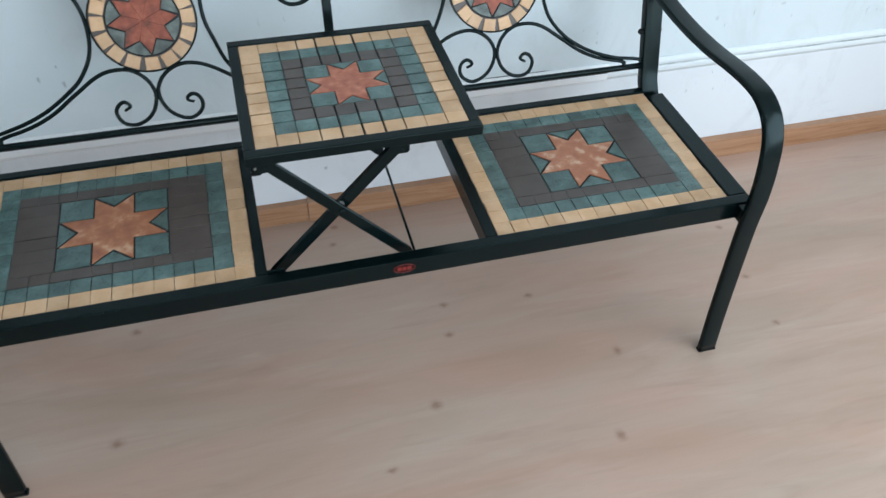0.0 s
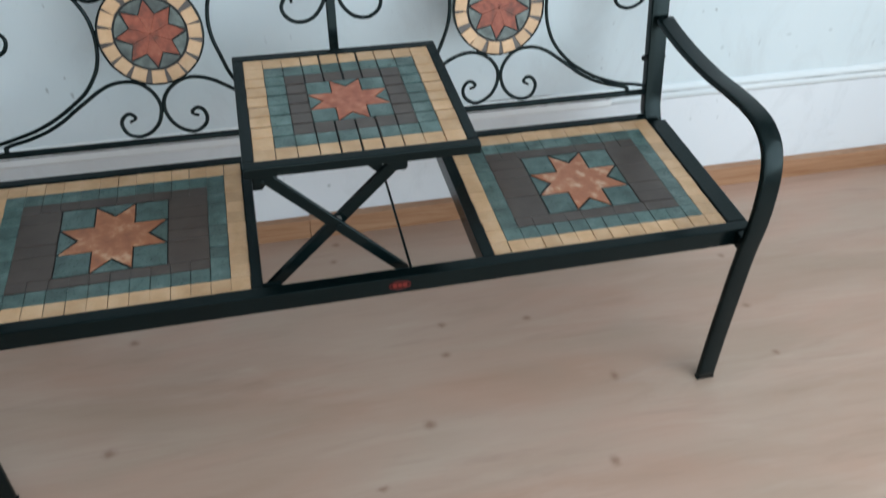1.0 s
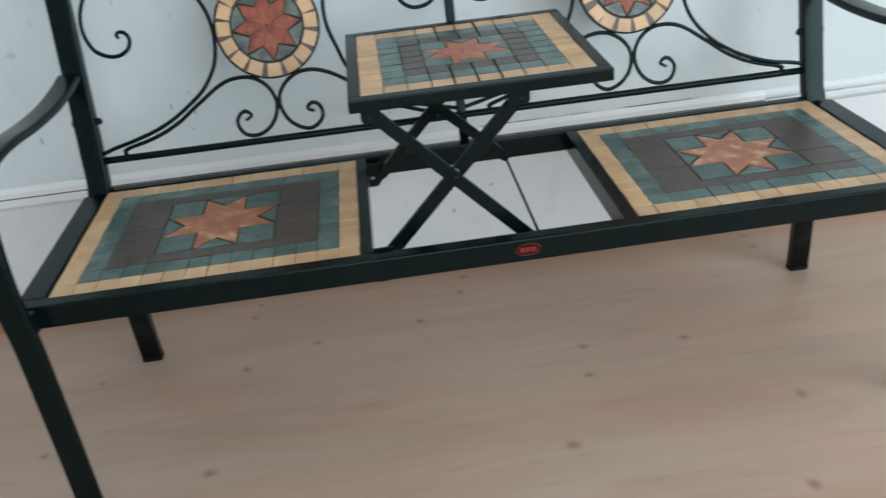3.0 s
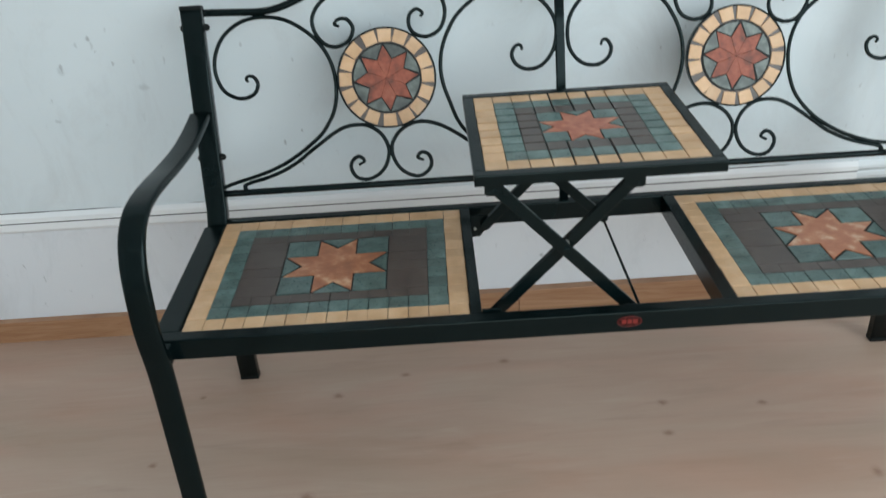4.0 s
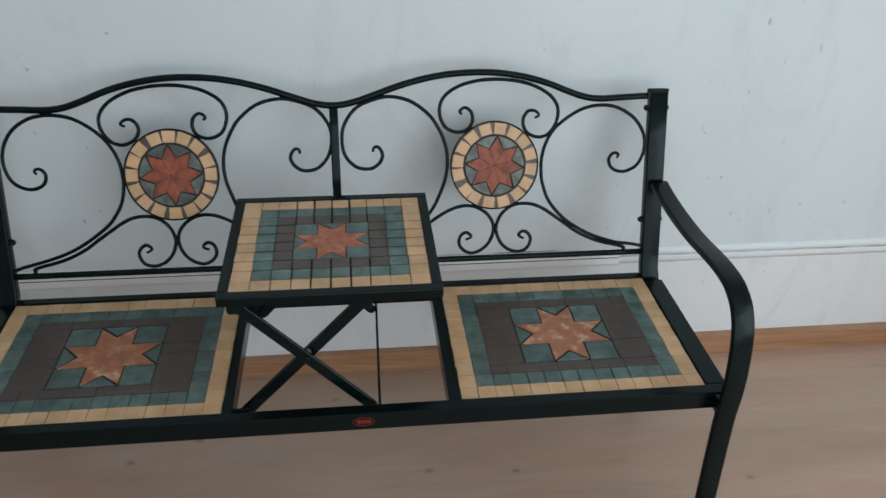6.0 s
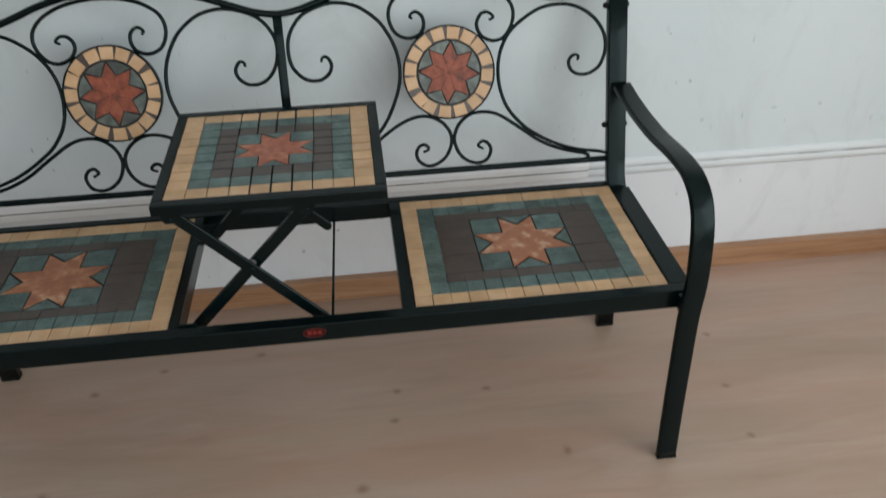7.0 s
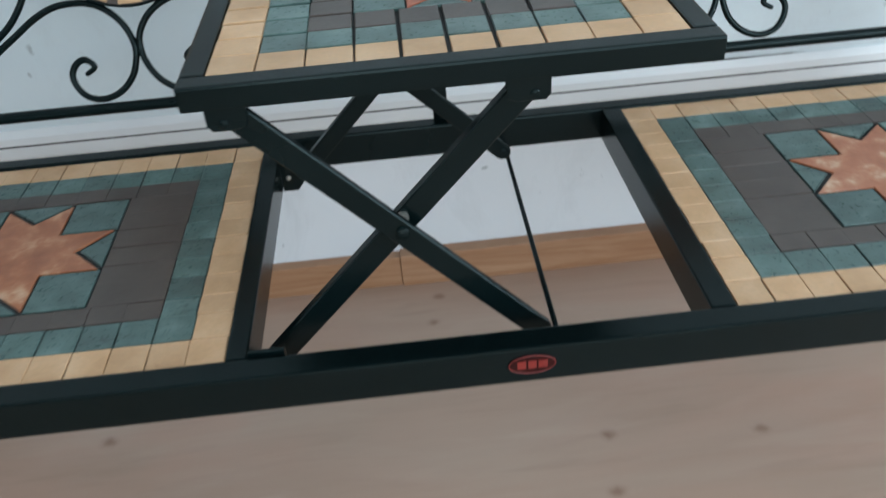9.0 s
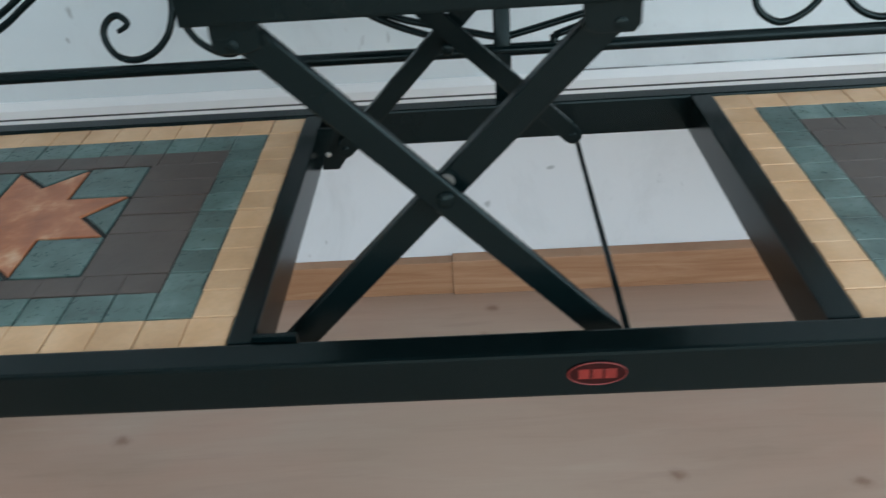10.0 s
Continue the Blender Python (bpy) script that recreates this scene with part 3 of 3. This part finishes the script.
def curl_section(both_ends):
    def section(f):
        near_end = min(f, 1 - f) if both_ends else f
        return circle(0.0030 + 0.0013 * min(1.0, near_end / 0.12), 8)
    return section


# the hand-bent bars sit a few millimetres off the pattern, each side in its own way
def ease(v, lo, hi):
    f = min(1.0, max(0.0, (v - lo) / (hi - lo)))
    return f * f * (3 - 2 * f)


def bent(s, d, u, z):
    tail = ease(u, 0.13, 0.17) * (1 - ease(z, 0.57, 0.60)) * (1 - ease(u, 0.33, 0.37))
    dx, dz = 0.0, tail * (0.005 if d < 0 else 0.003 if s < 0 else -0.003)
    if s < 0:
        dx = 0.006 * ease(z, 0.60, 0.66)
    elif d < 0:
        dx = 0.005 * ease(z, 0.74, 0.80) * ease(u, 0.22, 0.30)
    else:
        dx, dz = -0.003 * ease(z, 0.76, 0.82) * ease(u, 0.22, 0.30), dz - 0.004 * ease(z, 0.78, 0.83)
    return on_back(s * (MED_U + d * u) + dx, z + dz)


for s in (-1, 1):
    for d in (-1, 1):
        part("side_scroll", sweep(spline([bent(s, d, u, z) for u, z in (BIG if d > 0 else INNER)], 6), curl_section(False), FRONT), STEEL, bench, smooth=True)
        low = LOW_OUT if d > 0 else LOW_IN
        lift = 0.003 if s < 0 and d > 0 else 0.0
        pts = spline([on_back(s * (MED_U + d * u), z + lift * ease(u, 0.12, 0.2)) for u, z in low], 6)
        part("lower_scroll", sweep(pts, curl_section(False), FRONT), STEEL, bench, smooth=True)
        # short peg that ties the lower scroll to the rail
        part("peg", sweep([on_back(s * (MED_U + d * low[-1][0]), z) for z in (0.487, 0.500 + lift)], circle(0.0050, 8), (1, 0, 0)), STEEL, bench, smooth=True)
    line = [(-u, z) for u, z in ARCH_IN] + [(u - 0.002 * (s < 0), z + 0.006 * (s < 0) * (1 - ease(z, 0.79, 0.83))) for u, z in ARCH[::-1]]
    part("arch_scroll", sweep(spline([on_back(s * (MED_U + u) + (0.004 if s < 0 else 0), z) for u, z in line], 6), curl_section(True), FRONT), STEEL, bench, smooth=True)

# ---- mosaic ----
tile_meshes = {}


def tile(w, d, h, mat, worn):
    key = (round(w, 5), round(d, 5), round(h, 5), mat.name, worn)
    if key not in tile_meshes:
        bm = prism([(-w / 2, -d / 2), (w / 2, -d / 2), (w / 2, d / 2), (-w / 2, d / 2)], h, worn)
        me = bpy.data.meshes.new("tile")
        bm.to_mesh(me)
        bm.free()
        me.materials.append(mat)
        tile_meshes[key] = me
    return tile_meshes[key]


rng = random.Random(7)


def lay(parent, x, y, w, d, mat, gap_x, gap_y, z, worn=0.0007):
    ob = new("tile", tile(w - gap_x, d - gap_y, 0.005, mat, worn))
    ob.parent = parent
    ob.matrix_basis = pose(x + rng.uniform(-1, 1) * 0.0005, y + rng.uniform(-1, 1) * 0.0005, z - 0.005 + rng.uniform(-1, 1) * 0.0003,
                           rng.uniform(-1, 1) * 0.25, rng.uniform(-1, 1) * 0.25, rng.uniform(-1, 1) * 0.5)
    return ob


def star_square(parent, hx, hy, z, star_mat, turn, grow=0.965):
    """An eight-pointed star cut into a square of green pieces."""
    third, dip, g = 0.378, 0.650, 0.0017
    star = []
    for q in range(4):
        c, s = (1, 0, -1, 0)[q], (0, 1, 0, -1)[q]
        for u, v in ((dip, 0), (1, third), (third, third), (third, 1)):
            star.append((u * c - v * s, u * s + v * c))
    rg = math.cos(radians(turn)), math.sin(radians(turn))

    def piece(name, poly, mat):
        poly = [(u * rg[0] - v * rg[1], u * rg[1] + v * rg[0]) for u, v in poly]
        ob = part(name, prism([(u * hx, v * hy) for u, v in poly], 0.005, 0.0008), mat, parent)
        ob.location = (0, 0, z - 0.005 + rng.uniform(-1, 1) * 0.0002)
        return ob

    piece("star_tile", [(u * grow, v * grow) for u, v in star], star_mat)
    a, b = third + g / hx, 1.0
    for q in range(4):
        c, s = (1, 0, -1, 0)[q], (0, 1, 0, -1)[q]
        piece("corner_tile", [(u * c - v * s, u * s + v * c) for u, v in ((a, a), (b, a), (b, b), (a, b))], GREEN)
        w = third * 0.88
        piece("wedge_tile", [(u * c - v * s, u * s + v * c) for u, v in ((b, -w), (b, w), (dip + 0.05, 0))], GREEN)


def seat_panel(cx, w, star):
    d, cy = 0.4125, 0.2342
    cell = w / 14
    panel = part("seat_panel", box(-w / 2, w / 2, -d / 2, d / 2, SEAT_Z - 0.022, SEAT_Z - 0.0022), GROUT, bench, "mosaic seat of cream, green and brown tiles round an orange star")
    panel.location = (cx, cy, 0)
    half, deep = 0.1062, 0.1035
    band = (d - 4 * cell - 2 * deep) / 2
    rows = [cell, cell, band] + [2 * deep / 6] * 6 + [band, cell, cell]
    y = -d / 2
    last = len(rows) - 1
    for j, h in enumerate(rows):
        yc = y + h / 2
        y += h
        gy = 0.0008
        for i in range(14):
            xc = -w / 2 + (i + 0.5) * cell
            gx = rng.choice((0.0006, 0.0010, 0.0018) if j < 3 else (0.0003, 0.0005, 0.0010))
            ring = min(i, 13 - i, j, last - j)
            if ring == 0:
                mat = CREAM
            elif ring == 1:
                mat = GREEN
            elif j in (2, last - 2):
                mat = BROWN
            else:
                continue
            if mat is BROWN:      # laid tight, hardly a joint to be seen
                lay(panel, xc, yc, cell, h, mat, 0.0003, 0.0014 if j == 2 else 0.0004, SEAT_Z, 0.0003)
            else:
                lay(panel, xc, yc, cell, h, mat, gx, gy, SEAT_Z)
        if 2 < j < last - 2:      # wide brown tiles on either side of the star
            wide = w / 2 - 2 * cell - half
            for s in (-1, 1):
                open_joint = j in ((5, 6) if cx < 0 else (7,) if s < 0 else (4,))
                lay(panel, s * (half + wide / 2), yc, wide, h, BROWN, 0.0006, 0.0013 if open_joint else 0.0003, SEAT_Z, 0.0007 if open_joint else 0.0003)
    star_square(panel, half - 0.0024, deep - 0.0024, SEAT_Z + 0.0004, star, 0)
    return panel


seat_panel(-0.4958, 0.5185, ORANGE)
seat_panel(0.4985, 0.5145, PALE_ORANGE)

# ---- folding table ----
TX, TY, TZ = -0.0090, 0.2385, 0.6930
table = part("table_top", box(-0.192, 0.192, -0.172, 0.172, TZ - 0.012, TZ - 0.0042), GROUT, bench, "raised mosaic table top in a black frame")
table.matrix_basis = Matrix.Translation((TX, TY, TZ + 0.001)) @ pose(0, 0, 0, 1.2, 0, 0) @ Matrix.Translation((0, 0, -TZ))
TW, TD = 0.380, 0.342
OX, OY = 0.2105, 0.1925
for s in (-1, 1):
    part("frame_rail", box(-OX, OX, *sorted((s * (TD / 2 + 0.0005), s * OY)), TZ - 0.0208, TZ, 0.0025), STEEL, table)
    part("frame_rail", box(*sorted((s * (TW / 2 + 0.0005), s * OX)), -TD / 2 - 0.0003, TD / 2 + 0.0003, TZ - 0.0208, TZ - 0.0002, 0.0025), STEEL, table)
cols, rows = 10, 10
cw, rd = TW / cols, TD / rows
for j in range(rows):
    for i in range(cols):
        ring = min(i, cols - 1 - i, j, rows - 1 - j)
        if ring > 2:
            continue
        gx = 0.0036 if 3 <= i <= 6 else 0.0010
        gy = 0.0044 if 2 <= j <= 7 and (i < 3 or i > 6) else 0.0009
        gy = 0.0030 if gy > 0.001 and ring == 2 else gy
        lay(table, -TW / 2 + (i + 0.5) * cw, -TD / 2 + (j + 0.5) * rd, cw, rd, (CREAM, GREEN, BROWN)[ring], gx, gy, TZ - 0.0012)
star_square(table, 2 * cw - 0.0006, 2 * rd - 0.0006, TZ - 0.0010, RUST, 0, 1.0)


def stadium(a, b, w, n=6):
    """Outline of a flat bar with round ends from a to b."""
    a, b = Vector(a), Vector(b)
    ang = math.atan2(b.y - a.y, b.x - a.x)
    out = []
    for c, start in ((b, ang - math.pi / 2), (a, ang + math.pi / 2)):
        out += [(c.x + w / 2 * math.cos(start + math.pi * k / n), c.y + w / 2 * math.sin(start + math.pi * k / n)) for k in range(n + 1)]
    return out


# scissor legs: a front and a rear pair
FALL = ((-0.1855, 0.6622), (0.0605, 0.402))
FALL_REAR = ((-0.176, 0.6655), (0.0695, 0.4270))
RISE = ((-0.198, 0.3875), (0.059, 0.660))
RISE_REAR = ((-0.184, 0.417), (0.049, 0.6655))
for fall, rise, y_fall, y_rise in ((FALL, RISE, 0.066, 0.081), (FALL_REAR, RISE_REAR, 0.372, 0.387)):
    for (a, b), y in ((fall, y_fall), (rise, y_rise)):
        wide, thick = (0.0225, 0.0065) if y == y_fall else (0.0230, 0.0105)
        leg = part("scissor_leg", prism(stadium(a, b, wide if y < 0.1 else 0.0205), thick, 0.0012, "y"), STEEL, bench)
        leg.location = (0, y - 0.0105 + thick, 0)
        for e in (a, b):
            rivet = part("rivet", lathe_bolt(0.0042, 0.0015), STEEL, leg)
            rivet.matrix_basis = pose(e[0], -thick + 0.0001, e[1], 90, 0, 0)
    if y_fall < 0.1:
        spacer = part("pivot_spacer", sweep([Vector((-0.0610, y_rise - 0.0150 + 0.0009 * k, 0.5400)) for k in range(6)], circle(0.0058, 14), (1, 0, 0)), ZINC, bench, "bare metal washer")
    head = part("pivot_bolt", lathe_bolt(0.0065, 0.004), STEEL, bench)
    head.matrix_basis = pose(-0.0620, y_fall - 0.0104, 0.5330, 90, 0, 0)
part("axle_rod", sweep([Vector((0.0755 + 0.016 * y, y, 0.4010 - 0.022 * y)) for y in (0.026, 0.15, 0.30, 0.443)], circle(0.0029, 8), (1, 0, 0)), STEEL, bench, smooth=True)
for y in (0.0550, 0.3610):
    for x0, x1, cut in ((-0.203, -0.170, -0.010), (0.030, 0.067, 0.010)):
        inner, outer = (x1, x0) if cut < 0 else (x0, x1)
        shape = [(outer, 0.6735), (outer, 0.654), (outer - cut * 0.4, 0.649), (inner + cut, 0.649), (inner + cut * 0.2, 0.652), (inner, 0.6735)]
        plate = part("table_bracket", prism(shape, 0.0035, 0.0008, "y"), STEEL, bench)
        plate.location = (0, y, 0)
        pin = part("rivet", lathe_bolt(0.0042, 0.0015), STEEL, plate)
        pin.matrix_basis = pose(-0.190 if cut < 0 else 0.054, -0.0034, 0.655, 90, 0, 0)
for y in (0.0285, 0.388):
    top = 0.437 if y < 0.1 else 0.424
    hinge = prism([(-0.2152, 0.372), (-0.196, 0.372), (-0.181, 0.392), (-0.181, top), (-0.2152, top)], 0.004, 0.0008, "y")
    hinge = part("hinge_bracket", hinge, STEEL, bench)
    hinge.location = (0, y + 0.004, 0.015 if y > 0.1 else 0)
    b = part("bolt", lathe_bolt(0.0035, 0.0025), ZINC, hinge)
    b.matrix_basis = pose(-0.206, -0.004, 0.392, 90, 0, 0)

# maker's badge on the front rail, as plain shapes
badge = part("badge", prism([(0.0222 * math.cos(2 * math.pi * k / 28), 0.0113 * math.sin(2 * math.pi * k / 28)) for k in range(28)], 0.0008, 0.0002, "y"), BADGE_DARK, bench, "small oval red badge")
badge.location = (0.0422, -0.0003, 0.4130)
ring_line = [Vector((0.0215 * math.cos(2 * math.pi * k / 28), -0.0008, 0.0107 * math.sin(2 * math.pi * k / 28))) for k in range(29)]
part("badge_ring", sweep(ring_line, circle(0.0005, 6), (0, 1, 0)), BADGE_RED, badge)
for k, wide in ((-1, 0.0040), (0, 0.0038), (1, 0.0042)):
    part("badge_bar", box(k * 0.0098 - wide, k * 0.0098 + wide, -0.0013, -0.0006, -0.0046, 0.0046, 0.0002), BADGE_RED, badge)


# ---- back medallions ----
def medallion(s, turn, ring_turn):
    disc = part("medallion", prism([(0.1015 * math.cos(2 * math.pi * k / 48), 0.1015 * math.sin(2 * math.pi * k / 48)) for k in range(48)], 0.010, 0.0008), BROWN, bench,
                "round mosaic with a red star and cream border")
    basis = Matrix((Vector((1, 0, 0)), UP, FRONT)).transposed().to_4x4()
    disc.matrix_basis = Matrix.Translation(on_back(s * MED_U + (0.0015 if s < 0 else 0), MED_Z, -0.003)) @ basis @ Matrix.Diagonal((1.03, 1.03, 1, 1))
    part("backing", prism([(0.0705 * math.cos(2 * math.pi * k / 40), 0.0705 * math.sin(2 * math.pi * k / 40)) for k in range(40)], 0.0110, 0.0004), GROUT, disc)
    rim = [Vector((0.1025 * math.cos(2 * math.pi * k / 48), 0.1025 * math.sin(2 * math.pi * k / 48), 0.0055)) for k in range(49)]
    part("rim", sweep(rim, rounded(0.014, 0.0032, 0.001, 2), (0, 0, 1)), STEEL, disc)
    inner = [Vector((0.0715 * math.cos(2 * math.pi * k / 40), 0.0715 * math.sin(2 * math.pi * k / 40), 0.0100)) for k in range(41)]
    part("inner_ring", sweep(inner, rounded(0.003, 0.0026, 0.0005, 2), (0, 0, 1)), GROUT, disc)
    n = 16
    for k in range(n):
        if ("cream_wedge",) not in tile_meshes:
            bm = prism([(0.0736, -0.0128), (0.0993, -0.0146), (0.0996, 0.0), (0.0993, 0.0146), (0.0736, 0.0128)], 0.004, 0.0008)
            me = bpy.data.meshes.new("tile")
            bm.to_mesh(me)
            bm.free()
            me.materials.append(CREAM)
            tile_meshes[("cream_wedge",)] = me
        ob = new("tile", tile_meshes[("cream_wedge",)])
        ob.parent = disc
        ob.matrix_basis = pose(0, 0, 0.0088, 0, 0, ring_turn + 360 / n * k + rng.uniform(-1.2, 1.2)) @ pose(rng.uniform(-1, 1) * 0.0008, 0, 0, 0, 0, rng.uniform(-2, 2))
    if ("green_wedge",) not in tile_meshes:
        rim_at = [(0.0692 * math.cos(radians(a)), 0.0692 * math.sin(radians(a))) for a in (-20.5, -10, 0, 10, 20.5)]
        bm = prism([(0.0428, 0.0)] + rim_at, 0.0030, 0.0004)
        me = bpy.data.meshes.new("wedge_tile")
        bm.to_mesh(me)
        bm.free()
        me.materials.append(DARK_GREEN)
        tile_meshes[("green_wedge",)] = me
    for k in range(8):
        ob = new("wedge_tile", tile_meshes[("green_wedge",)])
        ob.parent = disc
        ob.matrix_basis = pose(0, 0, 0.0096, rng.uniform(-1, 1) * 0.5, rng.uniform(-1, 1) * 0.5, turn + 45 * k + 22.5 + rng.uniform(-1.5, 1.5))
    if ("kite",) not in tile_meshes:
        bm = prism([(0.0, 0), (0.0374, -0.0154), (0.0662, 0), (0.0374, 0.0154)], 0.0042, 0.0005)
        me = bpy.data.meshes.new("star_point")
        bm.to_mesh(me)
        bm.free()
        me.materials.append(RED)
        tile_meshes[("kite",)] = me
    for k in range(8):
        ob = new("star_point", tile_meshes[("kite",)])
        ob.parent = disc
        ob.matrix_basis = pose(0, 0, 0.0082, rng.uniform(-1, 1), rng.uniform(-1, 1), turn + 45 * k)
    return disc


medallion(-1, 3, 0)
medallion(1, -6, -8)
